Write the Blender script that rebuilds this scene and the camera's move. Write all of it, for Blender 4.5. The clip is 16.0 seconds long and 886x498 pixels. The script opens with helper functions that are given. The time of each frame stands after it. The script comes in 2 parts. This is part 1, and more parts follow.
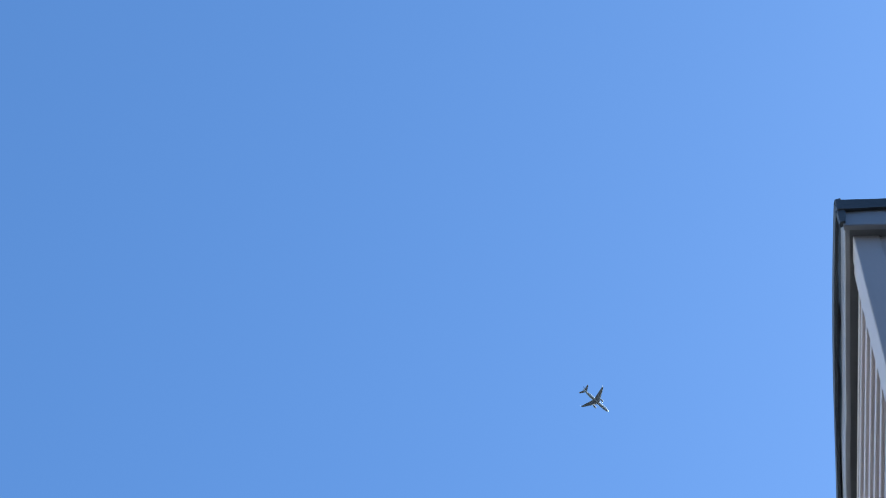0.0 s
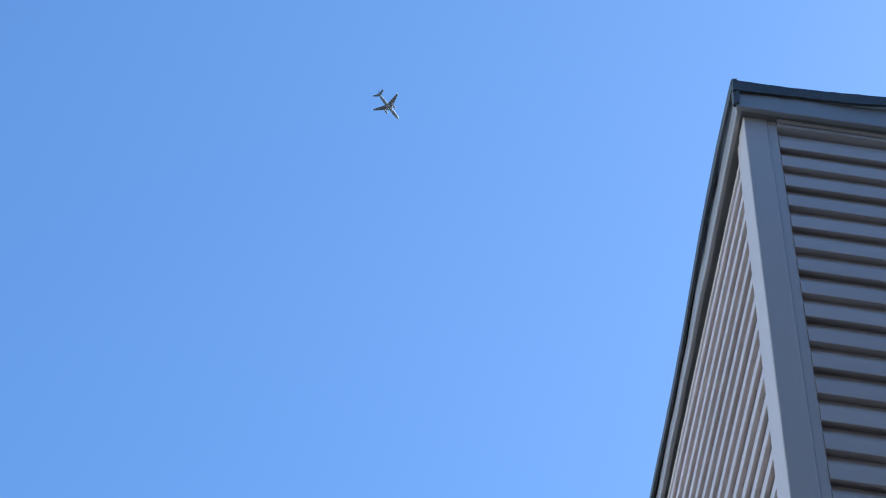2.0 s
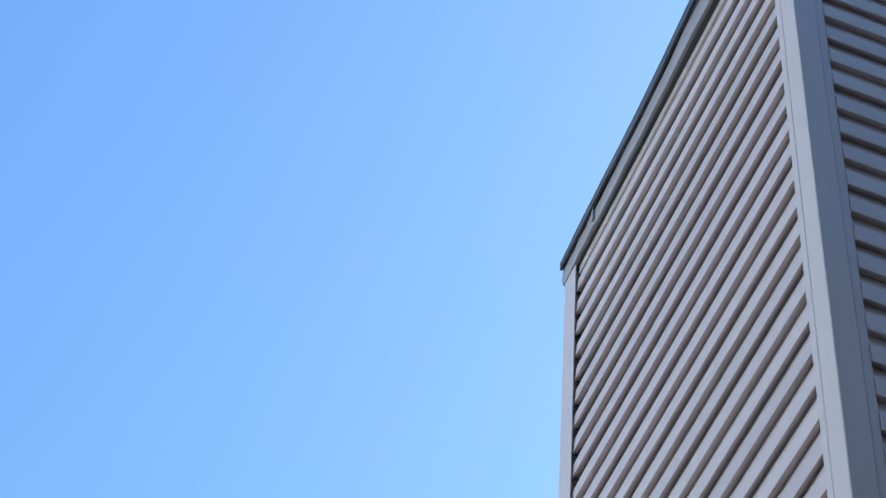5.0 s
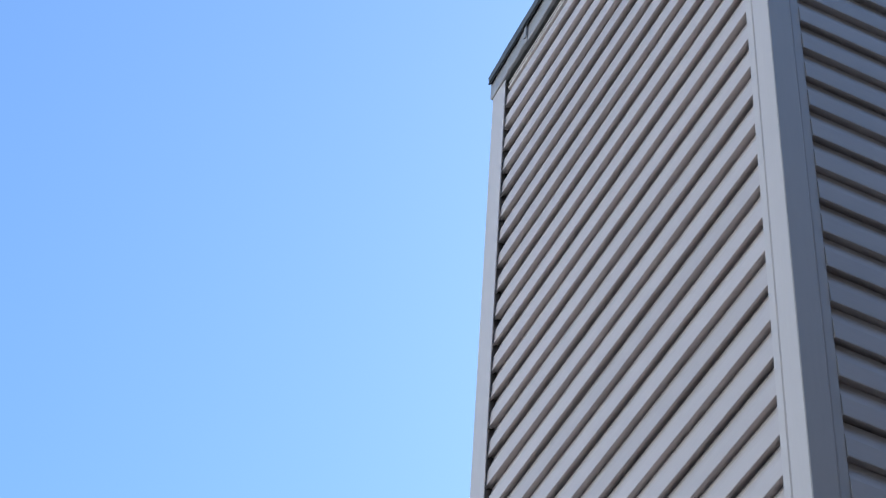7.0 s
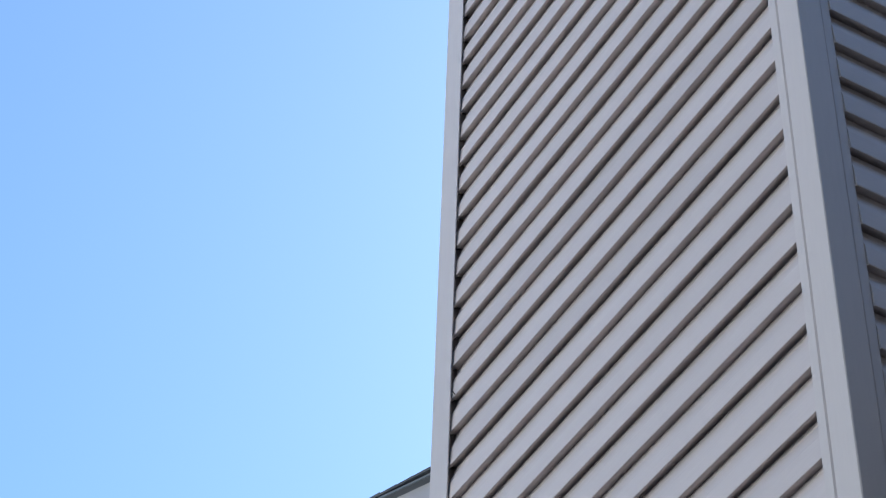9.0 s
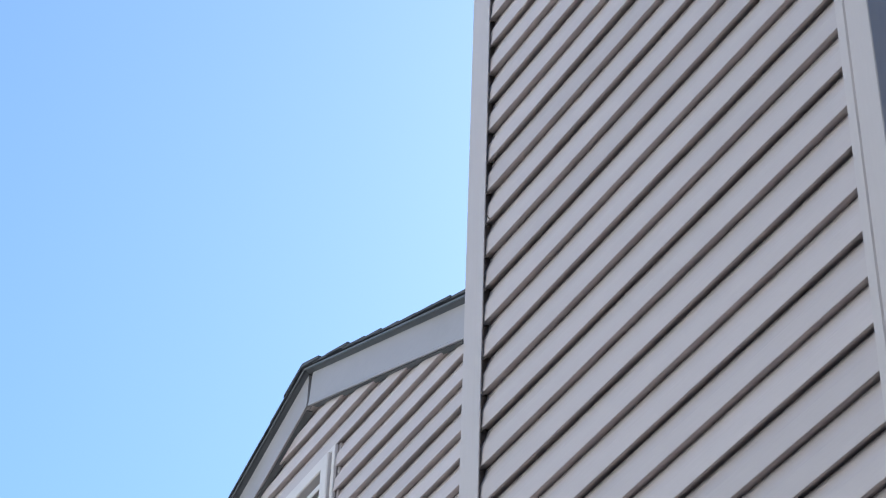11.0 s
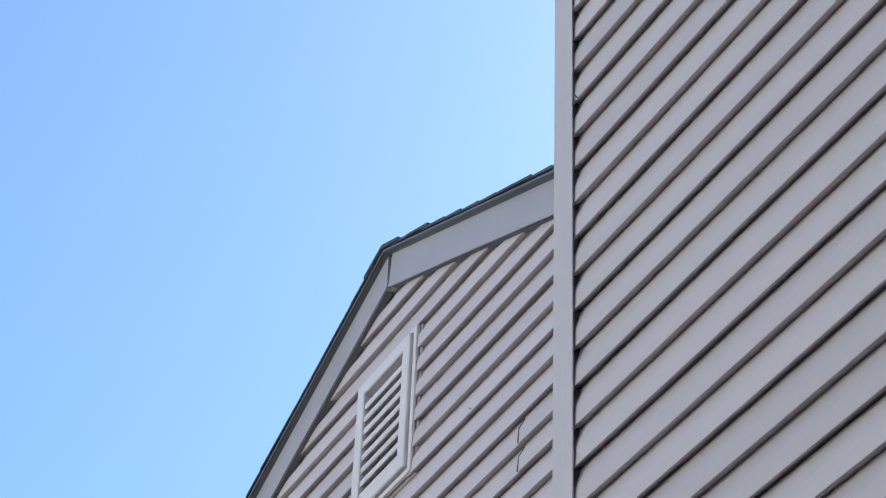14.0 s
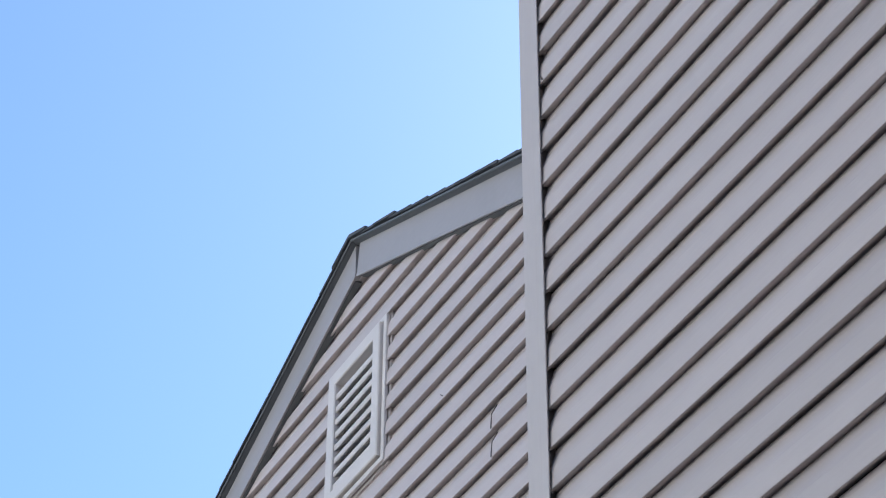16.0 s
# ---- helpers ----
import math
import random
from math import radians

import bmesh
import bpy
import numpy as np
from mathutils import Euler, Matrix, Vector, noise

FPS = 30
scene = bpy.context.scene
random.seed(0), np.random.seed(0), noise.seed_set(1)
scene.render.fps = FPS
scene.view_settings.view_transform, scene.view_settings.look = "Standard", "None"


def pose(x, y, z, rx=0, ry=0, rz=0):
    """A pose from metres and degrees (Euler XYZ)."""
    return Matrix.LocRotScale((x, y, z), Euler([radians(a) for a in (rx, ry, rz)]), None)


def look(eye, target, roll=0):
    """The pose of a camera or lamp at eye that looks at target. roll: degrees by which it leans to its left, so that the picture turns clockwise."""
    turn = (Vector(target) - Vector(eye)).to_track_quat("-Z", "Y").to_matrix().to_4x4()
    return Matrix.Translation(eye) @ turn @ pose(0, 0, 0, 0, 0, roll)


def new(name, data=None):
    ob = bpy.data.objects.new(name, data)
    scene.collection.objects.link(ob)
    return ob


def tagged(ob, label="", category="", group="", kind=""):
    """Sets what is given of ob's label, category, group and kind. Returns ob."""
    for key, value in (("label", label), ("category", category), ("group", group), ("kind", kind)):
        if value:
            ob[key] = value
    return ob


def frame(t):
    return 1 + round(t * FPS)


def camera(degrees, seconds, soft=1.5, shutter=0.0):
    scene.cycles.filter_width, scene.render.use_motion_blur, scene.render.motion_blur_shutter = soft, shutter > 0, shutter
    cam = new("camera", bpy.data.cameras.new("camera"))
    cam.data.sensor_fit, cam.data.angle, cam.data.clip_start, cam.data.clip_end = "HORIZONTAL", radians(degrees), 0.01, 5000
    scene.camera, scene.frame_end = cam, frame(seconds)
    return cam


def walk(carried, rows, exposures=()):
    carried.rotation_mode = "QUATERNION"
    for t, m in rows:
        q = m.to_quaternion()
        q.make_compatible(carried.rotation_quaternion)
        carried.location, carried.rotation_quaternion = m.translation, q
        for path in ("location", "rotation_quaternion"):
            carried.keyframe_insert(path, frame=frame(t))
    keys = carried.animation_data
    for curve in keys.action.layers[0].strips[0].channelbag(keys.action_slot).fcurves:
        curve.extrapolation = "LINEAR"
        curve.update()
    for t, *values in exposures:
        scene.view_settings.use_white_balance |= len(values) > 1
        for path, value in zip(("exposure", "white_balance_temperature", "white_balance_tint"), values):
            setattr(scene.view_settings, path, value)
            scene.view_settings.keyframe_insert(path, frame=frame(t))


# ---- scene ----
cam = camera(21.6, 16.0, soft=1.1)
PATH = [
    (0, (1.931, -0.472, 2.945), (1.189, -0.643, 4.794), 10.5),
    (0.5, (2.078, -0.545, 2.886), (1.259, -0.672, 4.707), 9.9),
    (0.8, (2.147, -0.612, 2.741), (1.307, -0.707, 4.554), 9.4),
    (1, (2.222, -0.578, 2.69), (1.359, -0.678, 4.491), 9.2),
    (1.5, (2.362, -0.72, 2.561), (1.436, -0.746, 4.334), 7.8),
    (2, (2.417, -0.76, 2.514), (1.448, -0.739, 4.263), 7.1),
    (2.3, (2.456, -0.784, 2.541), (1.45, -0.73, 4.269), 6.5),
    (2.5, (2.487, -0.819, 2.457), (1.471, -0.742, 4.178), 6.1),
    (3, (2.785, -0.93, 2.35), (1.675, -0.79, 4.008), 4.8),
    (3.5, (2.73, -0.985, 2.338), (1.605, -0.802, 3.981), 4.4),
    (3.8, (2.688, -1.07, 2.29), (1.552, -0.855, 3.922), 4.5),
    (4, (2.611, -1.143, 2.271), (1.474, -0.909, 3.9), 4.6),
    (4.2, (2.544, -1.239, 2.228), (1.411, -0.983, 3.856), 4.8),
    (6.3, (2.457, -1.732, 2.221), (1.254, -1.279, 3.753), 5.5),
    (6.5, (2.454, -1.725, 2.225), (1.243, -1.259, 3.747), 5.3),
    (7, (2.443, -1.732, 2.202), (1.221, -1.23, 3.704), 4.5),
    (7.5, (2.419, -1.754, 2.207), (1.193, -1.215, 3.692), 3.7),
    (8, (2.333, -1.798, 2.201), (1.112, -1.218, 3.675), 3.1),
    (8.5, (2.211, -1.872, 2.185), (0.989, -1.249, 3.641), 2.4),
    (9, (2.153, -1.901, 2.183), (0.918, -1.249, 3.615), 2.2),
    (9.5, (2.148, -1.936, 2.174), (0.889, -1.26, 3.573), 2.1),
    (10, (2.131, -1.925, 2.186), (0.838, -1.242, 3.549), 2.3),
    (10.2, (2.117, -1.948, 2.143), (0.822, -1.256, 3.501), 2.5),
    (12.5, (2.107, -2.035, 2.087), (0.758, -1.309, 3.373), 2.2),
    (13, (2.095, -2.043, 2.099), (0.732, -1.322, 3.373), 2.5),
    (13.5, (2.082, -2.051, 2.111), (0.703, -1.339, 3.372), 2.4),
    (14, (2.07, -2.059, 2.123), (0.677, -1.358, 3.376), 2.5),
    (14.5, (2.064, -2.06, 2.122), (0.667, -1.361, 3.37), 1.9),
    (15, (2.059, -2.06, 2.12), (0.664, -1.352, 3.366), 1.5),
    (15.5, (2.054, -2.061, 2.119), (0.665, -1.341, 3.365), 1.1),
    (16, (2.048, -2.061, 2.117), (0.666, -1.331, 3.365), 0.4),
]
walk(cam, [(t, look(eye, target, roll)) for t, eye, target, roll in PATH],
     exposures=[(0.0, 1.22, 5300, 0), (2.0, 1.28, 5350, 0), (4.0, 1.42, 5450, 0), (7.0, 1.34, 5650, 1), (10.0, 1.36, 5800, 3), (14.0, 1.26, 5850, 4), (16.0, 1.27, 5900, 5)])

# ---- world and sun ----
SUN_AZ, SUN_EL = 115.0, 43.0          # degrees: from +x towards +y, above the horizon
GROUND = 0.65
world = bpy.data.worlds.new("sky")
scene.world = world
world.use_nodes = True
wn = world.node_tree.nodes
wn.clear()
w_out = wn.new("ShaderNodeOutputWorld")
w_bg = wn.new("ShaderNodeBackground")
w_sky = wn.new("ShaderNodeTexSky")
w_sky.sky_type = "NISHITA"
w_sky.sun_disc = False
w_sky.sun_elevation = radians(SUN_EL)
w_sky.sun_rotation = radians(90.0 - SUN_AZ)
w_sky.altitude = 100.0
w_sky.air_density = 1.0
w_sky.dust_density = 0.9
w_sky.ozone_density = 6.0
w_bg.inputs["Strength"].default_value = 0.10
world.node_tree.links.new(w_sky.outputs[0], w_bg.inputs[0])
world.node_tree.links.new(w_bg.outputs[0], w_out.inputs[0])

sun_data = bpy.data.lights.new("sun", "SUN")
sun_data.energy, sun_data.angle, sun_data.color = 5.0, radians(0.5), (1.0, 0.95, 0.88)
sun = new("sun", sun_data)
sun_dir = Vector((math.cos(radians(SUN_AZ)) * math.cos(radians(SUN_EL)),
                  math.sin(radians(SUN_AZ)) * math.cos(radians(SUN_EL)), math.sin(radians(SUN_EL))))
sun.matrix_world = look(sun_dir * 60, (0, 0, 0))


# ---- materials ----
def material(name, rgb, rough=0.5, metal=0.0, spread=0.06, grain=(30, 30, 30), bump=0.15, dist=0.001,
             stain=0.12, stain_scale=(1.5, 1.5, 0.5), stain_rgb=(0.25, 0.23, 0.2), per_piece=0.05, spec=0.5):
    """Paint or plastic with fine grain, broad stains and a small difference from piece to piece."""
    m = bpy.data.materials.new(name)
    m.use_nodes = True
    n, l = m.node_tree.nodes, m.node_tree.links
    b = n["Principled BSDF"]
    b.inputs["Roughness"].default_value, b.inputs["Metallic"].default_value = rough, metal
    b.inputs["Specular IOR Level"].default_value = spec
    co = n.new("ShaderNodeTexCoord")
    geo = n.new("ShaderNodeNewGeometry")
    m1, m2 = n.new("ShaderNodeMapping"), n.new("ShaderNodeMapping")
    m1.inputs["Scale"].default_value, m2.inputs["Scale"].default_value = grain, stain_scale
    l.new(geo.outputs["Position"], m1.inputs[0])
    l.new(geo.outputs["Position"], m2.inputs[0])
    fine, broad = n.new("ShaderNodeTexNoise"), n.new("ShaderNodeTexNoise")
    fine.inputs["Scale"].default_value, fine.inputs["Detail"].default_value = 1.0, 6.0
    broad.inputs["Scale"].default_value, broad.inputs["Detail"].default_value = 1.0, 5.0
    l.new(m1.outputs[0], fine.inputs["Vector"])
    l.new(m2.outputs[0], broad.inputs["Vector"])
    info = n.new("ShaderNodeObjectInfo")
    vary = n.new("ShaderNodeMath"); vary.operation = "MULTIPLY_ADD"
    vary.inputs[1].default_value, vary.inputs[2].default_value = per_piece * 2, 1.0 - per_piece
    l.new(info.outputs["Random"], vary.inputs[0])
    gv = n.new("ShaderNodeMath"); gv.operation = "MULTIPLY_ADD"
    gv.inputs[1].default_value, gv.inputs[2].default_value = spread * 2, 1.0 - spread
    l.new(fine.outputs["Fac"], gv.inputs[0])
    both = n.new("ShaderNodeMath"); both.operation = "MULTIPLY"
    l.new(vary.outputs[0], both.inputs[0]); l.new(gv.outputs[0], both.inputs[1])
    tone = n.new("ShaderNodeVectorMath"); tone.operation = "SCALE"
    tone.inputs[0].default_value = rgb
    l.new(both.outputs[0], tone.inputs["Scale"])
    ramp = n.new("ShaderNodeMapRange")
    ramp.inputs["From Min"].default_value, ramp.inputs["From Max"].default_value = 0.45, 0.75
    ramp.inputs["To Max"].default_value = stain
    l.new(broad.outputs["Fac"], ramp.inputs["Value"])
    mix = n.new("ShaderNodeMix"); mix.data_type = "RGBA"
    mix.inputs["B"].default_value = (*stain_rgb, 1)
    l.new(ramp.outputs[0], mix.inputs["Factor"])
    l.new(tone.outputs[0], mix.inputs["A"])
    l.new(mix.outputs["Result"], b.inputs["Base Color"])
    bp = n.new("ShaderNodeBump")
    bp.inputs["Strength"].default_value, bp.inputs["Distance"].default_value = bump, dist
    l.new(fine.outputs["Fac"], bp.inputs["Height"])
    l.new(bp.outputs[0], b.inputs["Normal"])
    return m


SIDING = material("grey_vinyl_siding", (0.52, 0.452, 0.43), rough=0.45, spread=0.05, grain=(14, 14, 160), bump=0.25,
                  stain=0.16, stain_scale=(0.9, 0.9, 2.5), stain_rgb=(0.30, 0.27, 0.25))
POST = material("grey_vinyl_trim", (0.52, 0.46, 0.435), rough=0.42, spread=0.04, grain=(120, 120, 12), bump=0.2,
                stain=0.14, stain_scale=(3, 3, 0.8), stain_rgb=(0.30, 0.27, 0.25))
RAKE = material("grey_metal_rake_wrap", (0.36, 0.332, 0.325), rough=0.4, spread=0.05, grain=(20, 20, 60), bump=0.12,
                stain=0.3, stain_scale=(5, 5, 3), stain_rgb=(0.26, 0.24, 0.22))
FASCIA = material("grey_aluminium_fascia", (0.31, 0.295, 0.297), rough=0.4, spread=0.05, grain=(20, 20, 60), bump=0.12,
                  stain=0.3, stain_scale=(5, 5, 3), stain_rgb=(0.22, 0.2, 0.17))
# stained trim metal, base colour lowered to hold the shade under the cap
SHADE_TRIM = material("weathered_shaded_soffit_metal", (0.20, 0.19, 0.18), rough=0.5, spread=0.08, stain=0.35, stain_rgb=(0.16, 0.14, 0.11))
MEMBRANE = material("dark_roof_membrane", (0.055, 0.06, 0.065), rough=0.6, spread=0.3, grain=(60, 60, 60), bump=0.5, dist=0.003,
                    stain=0.4, stain_rgb=(0.16, 0.16, 0.16))
SHINGLE = material("charcoal_asphalt_shingle", (0.085, 0.088, 0.095), rough=0.95, spread=0.35, grain=(400, 400, 400), bump=0.6, dist=0.002,
                   stain=0.4, stain_scale=(6, 6, 6), stain_rgb=(0.11, 0.105, 0.1), per_piece=0.2, spec=0.2)
VENT = material("pale_vent_plastic", (0.63, 0.575, 0.54), rough=0.45, spread=0.03, stain=0.2, stain_scale=(6, 6, 3), stain_rgb=(0.4, 0.38, 0.34))
DARK = material("grey_mesh", (0.16, 0.16, 0.16), rough=0.9, spread=0.2)
DRIP = material("shade_dark_drip_edge_metal", (0.105, 0.107, 0.112), rough=0.5, spread=0.1, stain=0.3, stain_rgb=(0.09, 0.09, 0.09))
CHANNEL_SHADE = material("rake_channel_shade", (0.13, 0.135, 0.135), rough=0.6, spread=0.1)
SHEATH = material("sheathing", (0.10, 0.09, 0.08), rough=0.9, spread=0.1)
SEAM = material("seam_gap_shade_and_nail", (0.10, 0.085, 0.08), rough=0.8, spread=0.1)
GROUND_MAT = material("asphalt_yard", (0.062, 0.064, 0.068), rough=0.95, spread=0.3, grain=(8, 8, 8), bump=0.6, dist=0.02,
                      stain=0.7, stain_scale=(0.3, 0.3, 0.3), stain_rgb=(0.075, 0.075, 0.074), spec=0.2)
# pale coat of the added wall that reflects sunlight onto the siding
BOUNCE_WALL = material("pale_bounce_wall", (0.80, 0.775, 0.74), rough=0.9, spread=0.06, grain=(40, 40, 40), bump=0.4, dist=0.004, stain=0.15, stain_scale=(.5, .5, .3), stain_rgb=(0.5, 0.46, 0.4))
# grey foot of the added wall, dull so little light bounces upwards
LOW_WALL = material("grey_low_wall", (0.18, 0.182, 0.188), rough=0.9, spread=0.2, grain=(10, 10, 30), bump=0.5, dist=0.005)
HULL = material("white_aircraft_paint", (0.86, 0.86, 0.86), rough=0.25, spread=0.02, stain=0.05, stain_scale=(.2, .2, .2))
WING = material("grey_aircraft_paint", (0.74, 0.75, 0.76), rough=0.35, spread=0.03, stain=0.1, stain_scale=(.2, .2, .2))
BLUE = material("dark_tail_paint", (0.05, 0.07, 0.13), rough=0.3, spread=0.03, stain=0.05, stain_scale=(.2, .2, .2))


# ---- helpers of this scene ----
def part(name, bm, mat, parent=None, label=""):
    me = bpy.data.meshes.new(name)
    bmesh.ops.recalc_face_normals(bm, faces=bm.faces)
    bm.to_mesh(me)
    bm.free()
    me.materials.append(mat)
    ob = new(name, me)
    ob.parent = parent
    return tagged(ob, label)


def empty(name, at, label, category, kind="", group=""):
    ob = new(name)
    ob.location = at
    ob.empty_display_size = 0.2
    return tagged(ob, label, category, group, kind)


def settle(ob, thing):
    """Keep world coordinates of a part under a thing that stands elsewhere."""
    ob.matrix_parent_inverse = Matrix.Translation(thing.location).inverted()
    return ob


def bar(profile, path):
    """A closed profile of (out, up) pairs carried along a list of (matrix-free) sections: each section maps a pair to a point."""
    bm = bmesh.new()
    rings = [[bm.verts.new(sec(o, u)) for o, u in profile] for sec in path]
    n = len(profile)
    for a, b in zip(rings, rings[1:]):
        for i in range(n):
            bm.faces.new((a[i], a[(i + 1) % n], b[(i + 1) % n], b[i]))
    bm.faces.new(rings[0])
    bm.faces.new(rings[-1][::-1])
    return bm


def prism(points, lo, hi):
    """A plan outline raised from lo to hi."""
    bm = bmesh.new()
    a = [bm.verts.new((x, y, lo)) for x, y in points]
    b = [bm.verts.new((x, y, hi)) for x, y in points]
    n = len(points)
    for i in range(n):
        bm.faces.new((a[i], a[(i + 1) % n], b[(i + 1) % n], b[i]))
    bm.faces.new(a)
    bm.faces.new(b[::-1])
    return bm


def block(x0, x1, y0, y1, z0, z1, bevel=0.0):
    bm = prism([(x0, y0), (x1, y0), (x1, y1), (x0, y1)], z0, z1)
    if bevel:
        bmesh.ops.bevel(bm, geom=bm.edges[:], offset=bevel, segments=2, affect="EDGES")
    return bm


LAP = 0.0195          # how far each butt stands proud of the board under it


def lap_profile(pitch, joint, lap):
    """A Dutch-lap board, flat below and scooped at its head: out from the wall and up. joint: the lap at which two panels lock, with a deeper throat."""
    foot = ([(-lap - 0.006, 0.011), (-0.0085, 0.009), (-0.007, 0.0008)] if joint
            else [(-lap - 0.006, 0.0065), (-0.0105, 0.005), (-0.0095, 0.0008)])
    return foot + [(-0.0015, 0.0), (-0.0004, 0.0006), (0.0, 0.003), (-0.0005, 0.012),
                   (-0.0025, pitch * 0.48), (-0.0045, pitch * 0.56), (-lap * 0.52, pitch * 0.73), (-lap * 0.84, pitch * 0.88),
                   (-lap * 0.95, pitch + 0.003), (-lap - 0.006, pitch + 0.003)]


def lap_board(start, end, normal, z, pitch, joint, seed, proud=0.0, lap=LAP):
    """One board from start to end (plan points on the lip's line), with a little waviness along it."""
    rnd = random.Random(seed)
    a, b, nrm = Vector((*start, 0)), Vector((*end, 0)), Vector((*normal, 0))
    steps = max(2, int((b - a).length / 0.3))
    ph, amp = rnd.uniform(0, 6.3), rnd.uniform(0.0002, 0.0009)
    tilt = rnd.uniform(-0.0008, 0.0008)

    def section(s):
        base = a.lerp(b, s)
        dz = z + amp * math.sin(ph + 9 * s) + tilt * (s - 0.5) * 2
        do = proud + 0.5 * amp * math.sin(ph * 2 + 7 * s)
        return lambda o, u: base + nrm * (o + do) + Vector((0, 0, dz + u))
    return bar(lap_profile(pitch, joint, lap), [section(i / steps) for i in range(steps + 1)])


# ---- ground ----
bm = bmesh.new()
bmesh.ops.create_grid(bm, x_segments=24, y_segments=24, size=1500)
ground = part("ground", bm, GROUND_MAT)
ground.location = (0, 0, GROUND)
tagged(ground, "dark grey asphalt yard round the house", "ground", kind="structure")

# ---- unseen wall added behind the camera to bounce sunlight; it closes the yard ----
tagged(part("wall_south", block(-14, 2.0, -8.8, -8.5, GROUND + 3.6, GROUND + 12), BOUNCE_WALL), "unseen pale wall added to bounce sunlight onto the chase", "wall", kind="structure")
# unseen darker foot, added to keep bounce off the lap undersides
tagged(part("wall_south_base", block(-14, 2.0, -8.79, -8.52, GROUND, GROUND + 3.6), LOW_WALL), "unseen grey lower wall added to limit bounce from below", "wall", kind="structure")

# unseen wall, added to hold skylight off the narrow face of the chase
DARK_WALL = material("dark_blocker_wall", (0.034, 0.036, 0.042), rough=0.8, spread=0.15, grain=(30, 30, 2), stain=0.2)
tagged(part("wall_east", block(3.42, 3.72, -6, 12, GROUND, GROUND + 8.6), DARK_WALL), "unseen dark grey wall added to block sky from the narrow face", "wall", kind="structure")

# ---- chimney chase ----
P = 0.1016                     # lap pitch of the siding
Z_ZERO = 6.0                   # the lip of one lap of the wide face
Z_B = 6.0014                   # the same on the narrow face
CX0, CY1 = -1.449, 0.83        # far corner of the wide face, depth to the house wall
CAP0 = 7.770                   # underside of the cap at the near corner


def cap_dip(x):
    """The cap sits a little askew: lower at the far end."""
    return -.022 * x / CX0


chase = empty("chimney_chase", (-0.74, 0.4, GROUND), "tall boxed chimney chase in grey lap siding with metal cap", "chimney")


def chase_part(name, bm, mat, label=""):
    return settle(part(name, bm, mat, chase, label), chase)


chase_part("core", block(CX0 + 0.03, -0.03, 0.03, CY1 + 0.3, GROUND, CAP0 - 0.02), SHEATH)


def corner_post(cx, cy, sx, sy, wa, wb, top, groove=True):
    """Outside corner trim at (cx, cy): faces run from the corner by sx along x and sy along y; wa, wb the face widths."""
    e = 0.007                  # proud of the laps
    g = 0.004 if groove else e - .0002   # the flange set back

    def q(a, b):
        return (cx + sx * a, cy + sy * b)
    d = .0060 if groove else .0002
    t, v = .0032, .024         # sheet thickness; how far the void reaches under the flange
    pts = [q(-e + .002, -e), q(wa * .61, -e), q(wa * .65, -e + d), q(wa * .70, -e + d), q(wa * .74, -g), q(wa - .001, -g), q(wa, -g + .001), q(wa, -g + t), q(wa - v, -g + t),
           q(wa - v, LAP + .008), q(wa - v - .004, LAP + .008), q(wa - v - .004, .012), q(.012, .012),
           q(.012, wb - v - .004), q(LAP + .008, wb - v - .004), q(LAP + .008, wb - v), q(-g + t, wb - v), q(-g + t, wb), q(-g + .001, wb), q(-g, wb - .001),
           q(-g, wb * .74), q(-g + .0008, wb * .71), q(-g + .0008, wb * .69), q(-e, wb * .64), q(-e, -e + .002)]
    return prism(pts, GROUND, top)


chase_part("corner_post", corner_post(-.008, 0, -1, 1, 0.084, 0.076, CAP0 + 0.004), POST, "grey outside corner trim with a grooved flange")
chase_part("corner_post", corner_post(CX0, 0, 1, 1, 0.076, 0.090, CAP0 - 0.018, False), POST, "grey outside corner trim with plain faces")

for k in range(-52, 19):
    z = Z_ZERO + k * P
    if z < GROUND or z > CAP0 - .07:
        continue
    chase_part("siding_board", lap_board((CX0 + .064, 0), (-.078, 0), (0, -1), z, P, k % 2 == 0, k), SIDING)
    zb = Z_B + (k) * P
    if zb < CAP0 - .03:
        chase_part("siding_board", lap_board((0, .0765), (0, CY1), (1, 0), zb, P, k % 2 == 0, 200 + k), SIDING)
    chase_part("siding_board", lap_board((CX0, CY1), (CX0, .076), (-1, 0), z, P, k % 2 == 0, 400 + k), SIDING)
# slim receiving trim under the cap
for a, b, nrm, rails in (((CX0 + .076, 0), (-.092, 0), (0, -1), ((-.044, -.036, -.003), (-.018, -.012, -.005))),
                         ((0, .0765), (0, CY1), (1, 0), ((-.030, -.020, .002), (-.012, .002, .006)))):
    A, B, N = Vector((*a, 0)), Vector((*b, 0)), Vector((*nrm, 0))
    for lo, hi, out in rails:
        prof = [(-.03, lo), (out - .002, lo), (out, lo + .002), (out, hi), (-.03, hi)]
        chase_part("utility_trim", bar(prof, [lambda o, u, p=p: p + N * o + Vector((0, 0, CAP0 + cap_dip(p.x) + u)) for p in (A, B)]), POST)

# cap: soffit, folded fascia with lapped joints, and the dark membrane turned over its edge
OV = 0.027                     # overhang at the near corner, and at the far one
OL = 0.010
OX = 0.012
FH = 0.095
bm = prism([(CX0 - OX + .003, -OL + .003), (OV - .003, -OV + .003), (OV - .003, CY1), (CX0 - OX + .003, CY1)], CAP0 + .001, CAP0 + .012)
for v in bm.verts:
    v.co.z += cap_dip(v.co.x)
chase_part("soffit", bm, SHADE_TRIM, "weathered grey metal soffit, colour darkened for the shade under the cap")


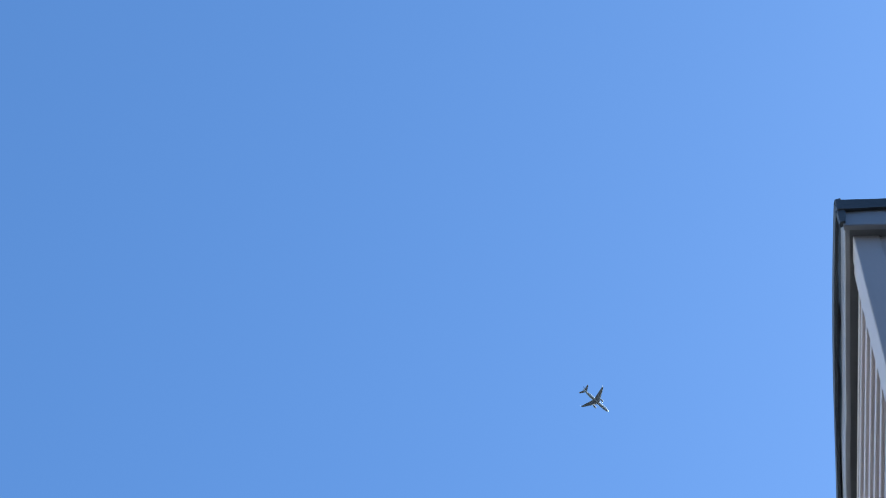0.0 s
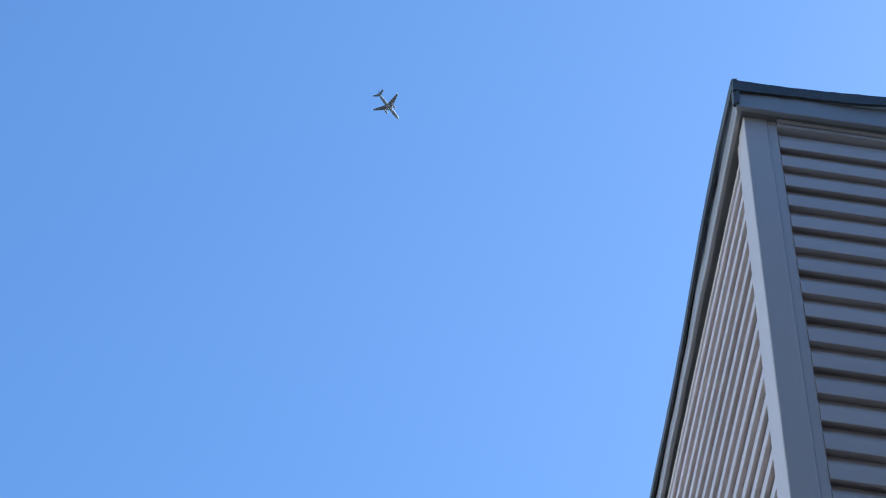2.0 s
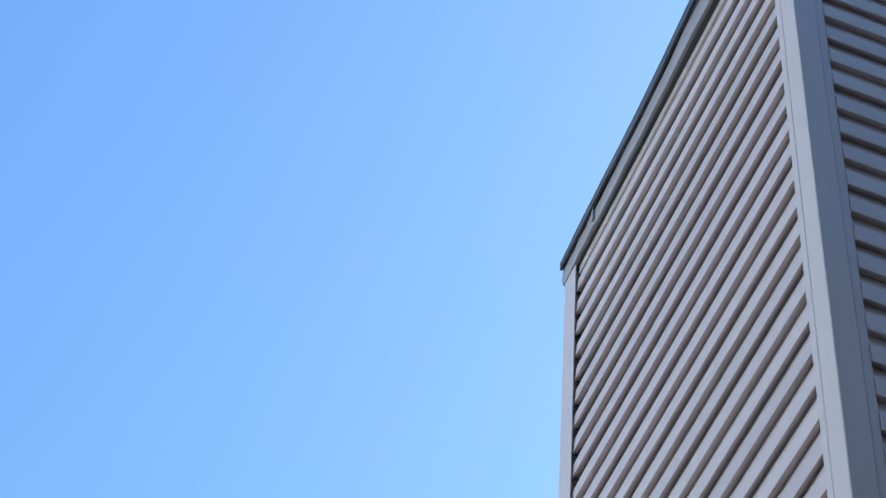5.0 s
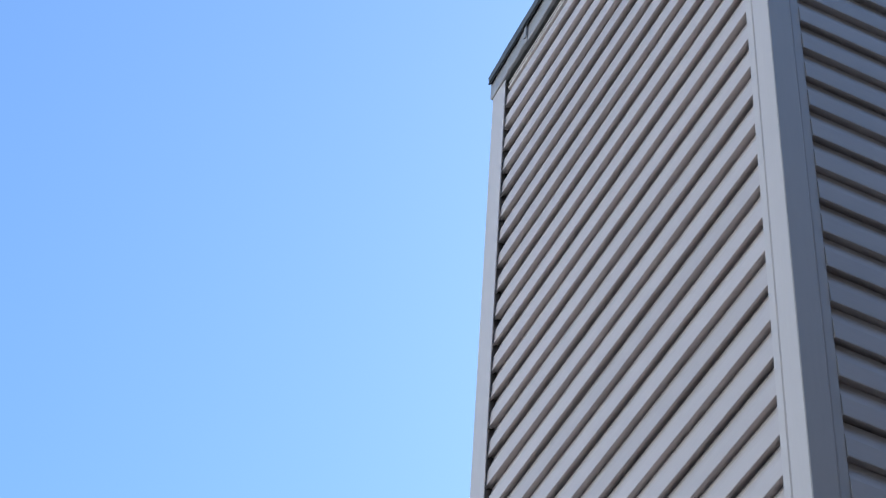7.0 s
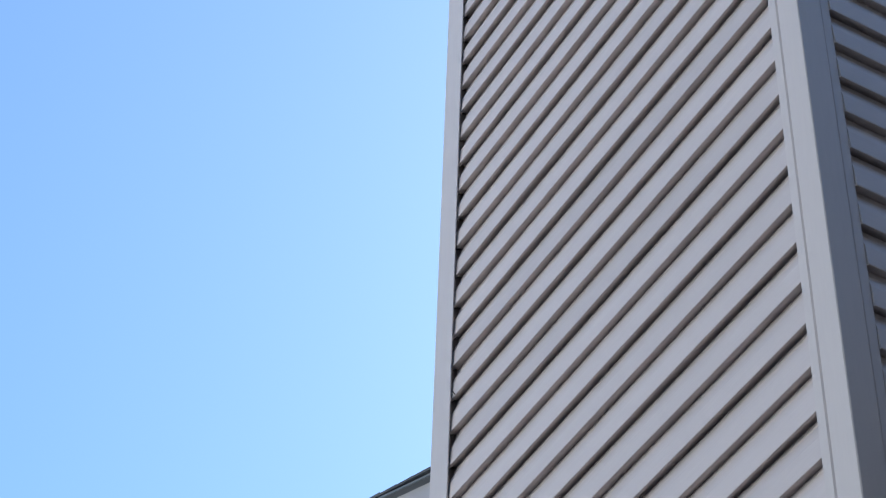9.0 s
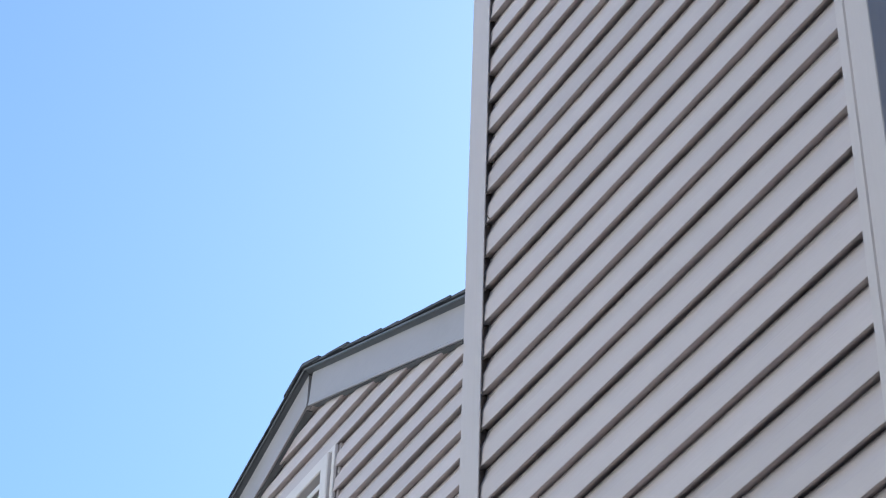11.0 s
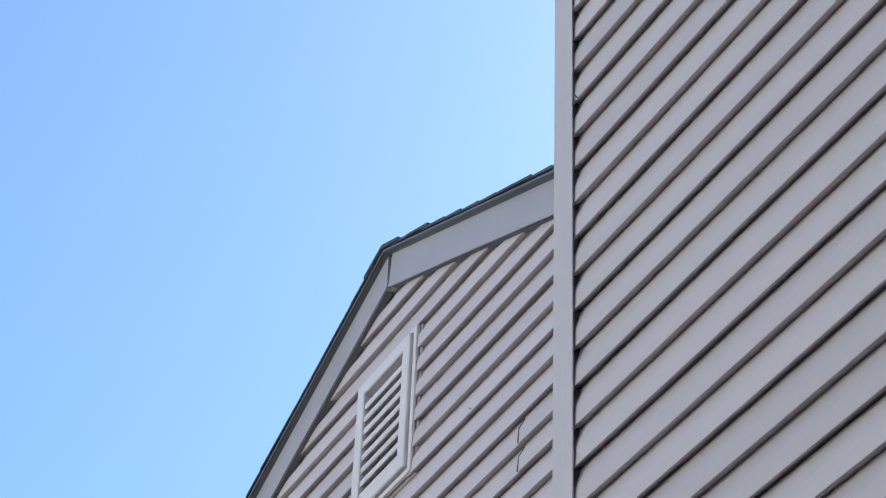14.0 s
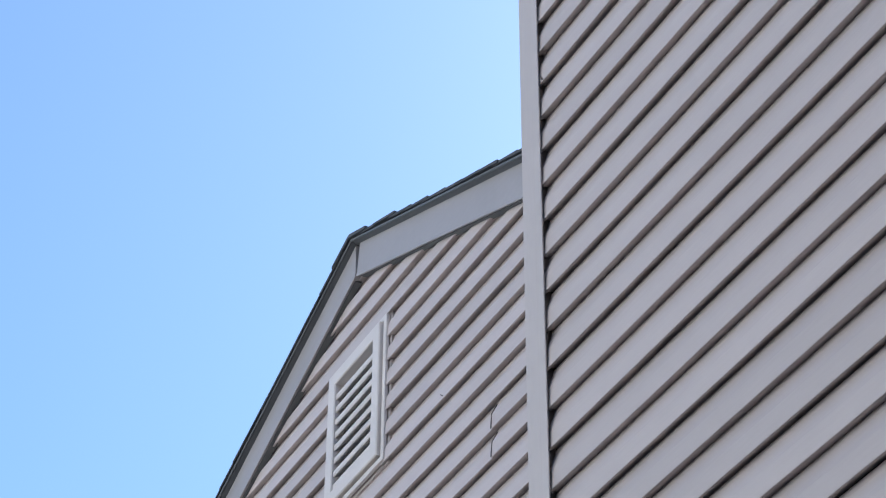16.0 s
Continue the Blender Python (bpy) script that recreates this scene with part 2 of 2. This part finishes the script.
def fascia(a, b, nrm, seed, top=FH):
    rnd = random.Random(seed)
    A, B, N = Vector((*a, 0)), Vector((*b, 0)), Vector((*nrm, 0))
    prof = [(-.012, -.003), (-.002, -.003), (0.0, .0), (0.0, .012), (0.0, top), (-.012, top)]
    n = 14
    secs = []
    for i in range(n + 1):
        p = A.lerp(B, i / n) + Vector((0, 0, CAP0 + rnd.uniform(-.001, .001)))
        p.z += cap_dip(p.x)
        w = rnd.uniform(-.0012, .0012)
        secs.append(lambda o, u, p=p, w=w: p + N * (o + w) + Vector((0, 0, u)))
    return bar(prof, secs)


chase_part("fascia", fascia((CX0 + .20, -OL - .003), (OV, -OV), (0, -1), 1, FH - .004), FASCIA, "grey folded metal fascia with a lapped joint")
chase_part("fascia", fascia((CX0 - OX, -OL - .002), (CX0 + .235, -OL - .007), (0, -1), 2, FH - .004), FASCIA, "grey folded metal fascia with a lapped joint")
chase_part("fascia", fascia((OV, -OV - .001), (OV, CY1), (1, 0), 3), FASCIA)
chase_part("fascia", fascia((CX0 - OX, CY1), (CX0 - OX, -OL), (-1, 0), 4), FASCIA)
chase_part("joint_strip", block(CX0 + .222, CX0 + .236, -OL - .0105, -OL + .002, CAP0 - .006, CAP0 + FH - .024, .001), FASCIA)


def membrane(a, b, nrm, seed, h0, h1, bulge=.004, rise=0.0):
    rnd = random.Random(seed)
    A, B, N = Vector((*a, 0)), Vector((*b, 0)), Vector((*nrm, 0))
    n = 40
    ph = rnd.uniform(0, 6)
    secs = []
    for i in range(n + 1):
        s = i / n
        p = A.lerp(B, s)
        base = CAP0 + FH + cap_dip(p.x)
        low = base - .006 + rise + .010 * math.sin(ph + s * 5.1) + .004 * math.sin(ph + s * 17) + rnd.uniform(-.002, .002)
        hi = base + h0 + (h1 - h0) * s + .003 * math.sin(ph + 6 * s) + rnd.uniform(-.0015, .0015)
        out = .007 + bulge * math.sin(math.pi * s) + .004 * math.sin(ph * 2 + s * 8)
        pts = {0: (-.05, hi), 1: (.002 + out * .4, hi), 2: (out + .003, hi - .008), 3: (out, low + .01), 4: (out + .003, low), 5: (out - .004, low), 6: (-.004, low + .02), 7: (-.05, hi - .02)}
        secs.append(lambda o, u, p=p, pts=pts: p + N * pts[o][0] + Vector((0, 0, pts[o][1])))
    return bar([(i, 0) for i in range(8)], secs)


chase_part("membrane_edge", membrane((CX0 - OX, -OL), (OV, -OV), (0, -1), 5, .010, .052, .005, -.016), MEMBRANE, "dark wavy membrane turned over the cap edge")
chase_part("membrane_edge", membrane((OV, -OV - .008), (OV, CY1), (1, 0), 6, .048, .062), MEMBRANE, "dark wavy membrane turned over the cap edge")
chase_part("membrane_edge", membrane((CX0 - OX, CY1), (CX0 - OX, -OL), (-1, 0), 7, .012, .010), MEMBRANE)
chase_part("cap_top", block(CX0, 0, 0, CY1 + .2, CAP0 + FH - .07, CAP0 + FH - .032), MEMBRANE)
# fold of the membrane down over the near corner
bm = bmesh.new()
fold = [[bm.verts.new((OV + x, -OV + y, CAP0 + FH + z)) for x, y in ((-w, -.006), (-w * .35, -.010), (.004, -.008), (.007, .004), (.005, w * .4), (-.004, .004))]
        for z, w in ((-.088, .010), (-.05, .020), (-.01, .024), (.020, .022), (.052, .016))]
for a, b in zip(fold, fold[1:]):
    for i in range(6):
        bm.faces.new((a[i], a[(i + 1) % 6], b[(i + 1) % 6], b[i]))
bm.faces.new(fold[0]); bm.faces.new(fold[-1][::-1])
chase_part("membrane_fold", bm, MEMBRANE, "dark folded membrane corner")
# a nail that has worked out of one lap
bm = bmesh.new()
bmesh.ops.create_cone(bm, cap_ends=True, segments=10, radius1=.0016, radius2=.0012, depth=.009, matrix=pose(-1.360, -.004, 5.801, 60, 0, 20))
chase_part("nail", bm, SEAM, "small rusty nail standing out of the siding")

# ---- house with its gable ----
GY = 0.83                      # lip plane of the gable wall
GP, GZ = 0.1045, 6.437          # its lap pitch and the lip of one lap
GLAP = 0.025                   # its laps are deeper
PX, RAKE_IN = -4.074, 7.379     # ridge, and the underside of the rake boards there
SLOPE = 0.429
HALF = 4.6
EAVE_L, EAVE_R = PX - HALF, PX + HALF
DEPTH = 9.0
house = empty("house", (PX, 4.0, GROUND), "house gable in grey lap siding under dark shingle roof", "house")


def house_part(name, bm, mat, label="", parent=None):
    ob = part(name, bm, mat, parent or house, label)
    return settle(ob, house) if parent is None else ob


def rake_z(x, base=RAKE_IN):
    return base - SLOPE * abs(x - PX)


bm = bmesh.new()
outline = [(EAVE_L, GROUND), (EAVE_R, GROUND), (EAVE_R, rake_z(EAVE_R) + .06), (PX, RAKE_IN + .06), (EAVE_L, rake_z(EAVE_L) + .06)]
front = [bm.verts.new((x, GY + GLAP + .008, z)) for x, z in outline]
back = [bm.verts.new((x, DEPTH, z)) for x, z in outline]
for i in range(5):
    j = (i + 1) % 5
    bm.faces.new((front[i], front[j], back[j], back[i]))
bm.faces.new(front)
bm.faces.new(back[::-1])
house_part("wall", bm, SHEATH)

VX0, VX1, VZ0, VZ1 = -4.308, -3.858, 6.443, 7.050       # gable vent
SEAM_X = -3.097


def gable_board(x0, x1, z, k, clip=True, proud=0.0):
    """A board whose ends are cut to the rakes."""
    if x1 - x0 > .02:
        house_part("siding_board", lap_board((x0, GY), (x1, GY), (0, -1), z, GP, k % 2 == 0, 700 + k, proud, GLAP), SIDING)


for k in range(-54, 12):
    z = GZ + k * GP
    reach = (RAKE_IN + .06 - z) / SLOPE
    if z < GROUND or reach <= 0.03:
        continue
    x0, x1 = max(EAVE_L, PX - reach), min(EAVE_R, PX + reach)
    if VZ0 - GP + .03 < z < VZ1 - .03:
        gable_board(x0, VX0 + .012, z, k)
        x0 = VX1 - .012
    if k in (-4, -3):
        gable_board(x0, SEAM_X, z, k, proud=-.001)
        gable_board(SEAM_X - .0005, x1, z, k, proud=.0025)
    else:
        gable_board(x0, x1, z, k)

# dark strips that stand for the shade in the open laps at the seam
for k, lean in ((-4, .001), (-3, .0)):
    z = GZ + k * GP
    bm = bmesh.new()
    pts = [(-.0026, .002, 0), (.0026, .002, 0), (.0026, .058, -.0045), (.0024 + lean, .100, -.0235), (-.0020 + lean, .100, -.0235), (-.0026, .058, -.0045)]
    v0 = [bm.verts.new((SEAM_X + x, GY - .005 - o, z + u)) for x, u, o in pts]
    v1 = [bm.verts.new((SEAM_X + x, GY - .005 - o + .006, z + u)) for x, u, o in pts]
    for i in range(6):
        bm.faces.new((v0[i], v0[(i + 1) % 6], v1[(i + 1) % 6], v1[i]))
    bm.faces.new(v0); bm.faces.new(v1[::-1])
    house_part("open_seam", bm, SEAM, "dark strip standing for the shaded gap between two siding panels")

# rake boards with a mitre that gapes at the ridge
RF = GY - .045                 # face of the rake boards
RH = .165
for side in (-1, 1):
    x_end = HALF + .25
    gap = .003 if side < 0 else .020
    secs = []
    for i in range(9):
        s = i / 8
        x = gap * (1 - s) + x_end * s
        lift = (-.004 if i == 0 else 0)
        secs.append(lambda o, u, x=x: Vector((PX + side * (x + (1.0 * gap * (u / RH - .5) if x < .05 else 0)), GY + .02 - o, RAKE_IN - SLOPE * x + u)))
    prof = [(.008, .010), (.038, .002), (.041, .0), (.043, .003), (.043, .010), (.041, .014), (.041, RH), (.008, RH)]
    house_part("rake_board", bar(prof, secs), RAKE, "grey metal-wrapped rake board under the shingles")
    # thin drip edge, coloured dark for the shade under the shingle overhang
    secs = [lambda o, u, x=x: Vector((PX + side * x, GY + .02 - o, RAKE_IN - SLOPE * x + u - .012)) for x in (0.0, x_end)]
    house_part("drip_edge", bar([(0, RH - .004), (.0425, RH - .004), (.060, RH + .003), (.064, RH + .001), (.066, RH + .003), (.066, RH + .011), (0, RH + .011)], secs), DRIP)
    # dark strip in place of the shadow line below the rake
    house_part("rake_channel", bar([(.006, .001), (.032, .0), (.032, .012), (.006, .012)], [lambda o, u, x=x: Vector((PX + side * x, GY + .02 - o, RAKE_IN - SLOPE * x + u)) for x in (0.02, x_end)]), CHANNEL_SHADE, "dark strip standing for the channel shadow under the rake board")

# roof deck and shingle courses, each course lapping the one below
deck_top = RAKE_IN + RH - .006
for side in (-1, 1):
    roof = settle(part("roof_slope", bar([(-.030, 0), (-.030, .012), (DEPTH - GY + .3, .012), (DEPTH - GY + .3, 0)],
                  [lambda o, u, x=x: Vector((PX + side * x, GY + o, deck_top - SLOPE * x + u)) for x in (0, HALF + .3)]), SHINGLE, house,
                  "dark asphalt shingle roof slope with stepped courses"), house)
    rnd = random.Random(side + 9)
    n = int((HALF + .3) / .125)
    for i in range(n):
        x0, x1 = i * .125 - (.05 if i else 0), (i + 1) * .125
        jut = rnd.uniform(-.008, .008)
        h1, h0 = (.026 if side > 0 else .020) + rnd.uniform(-.003, .003), .014
        edge = -.052 + jut * (.5 if side > 0 else .2)
        bmc = bmesh.new()
        pr = []
        for y in (GY + edge, GY + 1.5, DEPTH + .3):
            wob = rnd.uniform(-.002, .002)
            pr.append([bmc.verts.new((PX + side * x, y, deck_top - SLOPE * x + hh + wob)) for x, hh in ((x0, h0 - .004), (x1 - .004, h1 - .012), (x1, h1 - .010), (x1, h1), (x0, h0 + .004))])
        for a, b in zip(pr, pr[1:]):
            for q in range(5):
                bmc.faces.new((a[q], a[(q + 1) % 5], b[(q + 1) % 5], b[q]))
        bmc.faces.new(pr[0]); bmc.faces.new(pr[-1][::-1])
        part("shingle_course", bmc, SHINGLE, roof)
bm = bmesh.new()
capv = []
for y in (GY - .056, DEPTH + .3):
    capv.append([bm.verts.new((PX + dx, y, deck_top + h)) for dx, h in ((-.14, -.043), (-.14, -.032), (-.006, .022), (.006, .022), (.14, -.032), (.14, -.043), (0, .008))])
for i in range(7):
    j = (i + 1) % 7
    bm.faces.new((capv[0][i], capv[0][j], capv[1][j], capv[1][i]))
bm.faces.new(capv[0]); bm.faces.new(capv[1][::-1])
house_part("ridge_cap", bm, SHINGLE)

# a nail head left in one lap of the gable
bm = bmesh.new()
bmesh.ops.create_cone(bm, cap_ends=True, segments=8, radius1=.0018, radius2=.0012, depth=.009, matrix=pose(-3.42, GY - .004, GZ + .010, 70, 0, -15))
house_part("nail", bm, SEAM, "small dark nail standing out of the siding")

# ---- gable vent ----
vent = empty("gable_vent", ((VX0 + VX1) / 2, GY, VZ0), "pale rectangular louvred gable vent set in the siding", "vent")


def vent_part(name, bm, mat, label=""):
    return settle(part(name, bm, mat, vent, label), vent)


def ring(x0, x1, z0, z1, w, y_front, y_back, bevel=.002):
    """A rectangular frame of width w."""
    bm = bmesh.new()
    loops = []
    for (a, y) in ((0, y_back), (0, y_front + bevel), (bevel, y_front), (w - bevel, y_front), (w, y_front + bevel), (w, y_back)):
        loops.append([bm.verts.new(p) for p in ((x0 + a, y, z0 + a), (x1 - a, y, z0 + a), (x1 - a, y, z1 - a), (x0 + a, y, z1 - a))])
    loops.append(loops[0])
    for a, b in zip(loops, loops[1:]):
        for i in range(4):
            bm.faces.new((a[i], a[(i + 1) % 4], b[(i + 1) % 4], b[i]))
    return bm


vent_part("mounting_flange", ring(VX0 + .005, VX1 + .020, VZ0, VZ1 + .010, .022, GY - .006, GY + .006, .002), VENT)
vent_part("frame", ring(VX0 + .035, VX1 - .008, VZ0 + .030, VZ1 - .014, .052, GY - .019, GY + .03, .004), VENT)
vent_part("frame_base", ring(VX0 + .015, VX1 + .008, VZ0 + .012, VZ1 - .002, .03, GY + .008, GY + .03), VENT)
vent_part("receiving_channel", ring(VX0 - .002, VX1 + .028, VZ0 - .008, VZ1 + .018, .02, GY + .012, GY + .03), POST, "grey receiving channel round the vent")
vent_part("screen", block(VX0 + .07, VX1 - .04, GY + .0285, GY + .0305, VZ0 + .06, VZ1 - .05), DARK, "dark insect screen behind the louvres")
zo0, zo1 = VZ0 + .086, VZ1 - .080
NS = 8
for i in range(NS):
    zc = zo0 + (i + .5) * (zo1 - zo0) / NS
    prof = [(-.012, .000), (-.015, -.003), (-.015, -.022), (-.012, -.025), (-.009, -.024), (.020, .004), (.020, .010)]
    secs = [lambda o, u, x=x, zc=zc: Vector((x, GY + .004 + o, zc + u)) for x in (VX0 + .085, VX1 - .058)]
    vent_part("louvre", bar(prof, secs), VENT)

# ---- airliner, far off in the sky ----
def lathe(rows, seg=24):
    """A body of revolution along x: rows of (x, radius, lift)."""
    bm = bmesh.new()
    rings = [[bm.verts.new((x, r * math.cos(2 * math.pi * i / seg), lift + r * math.sin(2 * math.pi * i / seg))) for i in range(seg)] for x, r, lift in rows]
    for a, b in zip(rings, rings[1:]):
        for i in range(seg):
            bm.faces.new((a[i], a[(i + 1) % seg], b[(i + 1) % seg], b[i]))
    bm.faces.new(rings[0]); bm.faces.new(rings[-1][::-1])
    for f in bm.faces:
        f.smooth = True
    return bm


def foil(root, tip, thick):
    """A tapered wing: root and tip as (x leading, x trailing, y, z)."""
    bm = bmesh.new()
    rows = []
    for le, te, y, z in (root, tip):
        c = le - te
        rows.append([bm.verts.new((le - f * c, y + (h * c * thick if upright else 0), z + (0 if upright else h * c * thick)))
                     for f, h in ((0, 0), (.08, .5), (.35, .7), (1, .03), (1, -.03), (.35, -.5), (.08, -.4))])
    for i in range(7):
        j = (i + 1) % 7
        bm.faces.new((rows[0][i], rows[0][j], rows[1][j], rows[1][i]))
    bm.faces.new(rows[0]); bm.faces.new(rows[1][::-1])
    return bm


plane = empty("airliner", (0, 0, 0), "white twin-engine airliner flying high in the blue sky", "airplane")
part("fuselage", lathe([(19.5, .1, -.4), (18.9, .8, -.3), (17.5, 1.45, -.1), (15, 1.88, 0), (10, 2.0, 0), (-7, 2.0, 0), (-12, 1.6, .35), (-17, .8, .9), (-19.5, .25, 1.2)]), HULL, plane)
upright = False
for s in (-1, 1):
    part("wing", foil((4.5, -3.2, s * 1.6, -1.0), (-4.6, -6.4, s * 17.0, .9), .12), WING, plane)
    part("winglet", foil((-4.7, -6.3, s * 17.0, .9), (-6.3, -7.2, s * 17.6, 3.2), .08), WING, plane)
    part("tailplane", foil((-14.2, -17.8, s * .6, 1.2), (-17.9, -19.6, s * 7.0, 1.9), .10), WING, plane)
    nac = part("engine", lathe([(5.2, .85, 0), (4.8, 1.08, 0), (3, 1.1, 0), (1, .8, 0), (.2, .5, 0)], 16), HULL, plane)
    nac.location = (1.0, s * 5.6, -1.9)
    part("pylon", block(-.5, 3.8, s * 5.6 - .15, s * 5.6 + .15, -1.2, -.4), WING, plane)
upright = True
part("fin", foil((-12.2, -17.6, 0, 1.8), (-17.6, -19.8, 0, 8.2), .09), BLUE, plane)
PLANE_EYE, PLANE_WAY, PLANE_FAR = Vector((2.417, -0.760, 2.514)), Vector((-0.43346, -0.02158, 0.90091)), 2600.0
HEADING = 136.0                # degrees from +x, in which it flies
plane.matrix_world = Matrix.Translation(PLANE_EYE + PLANE_WAY * PLANE_FAR) @ pose(0, 0, 0, 0, 0, HEADING)
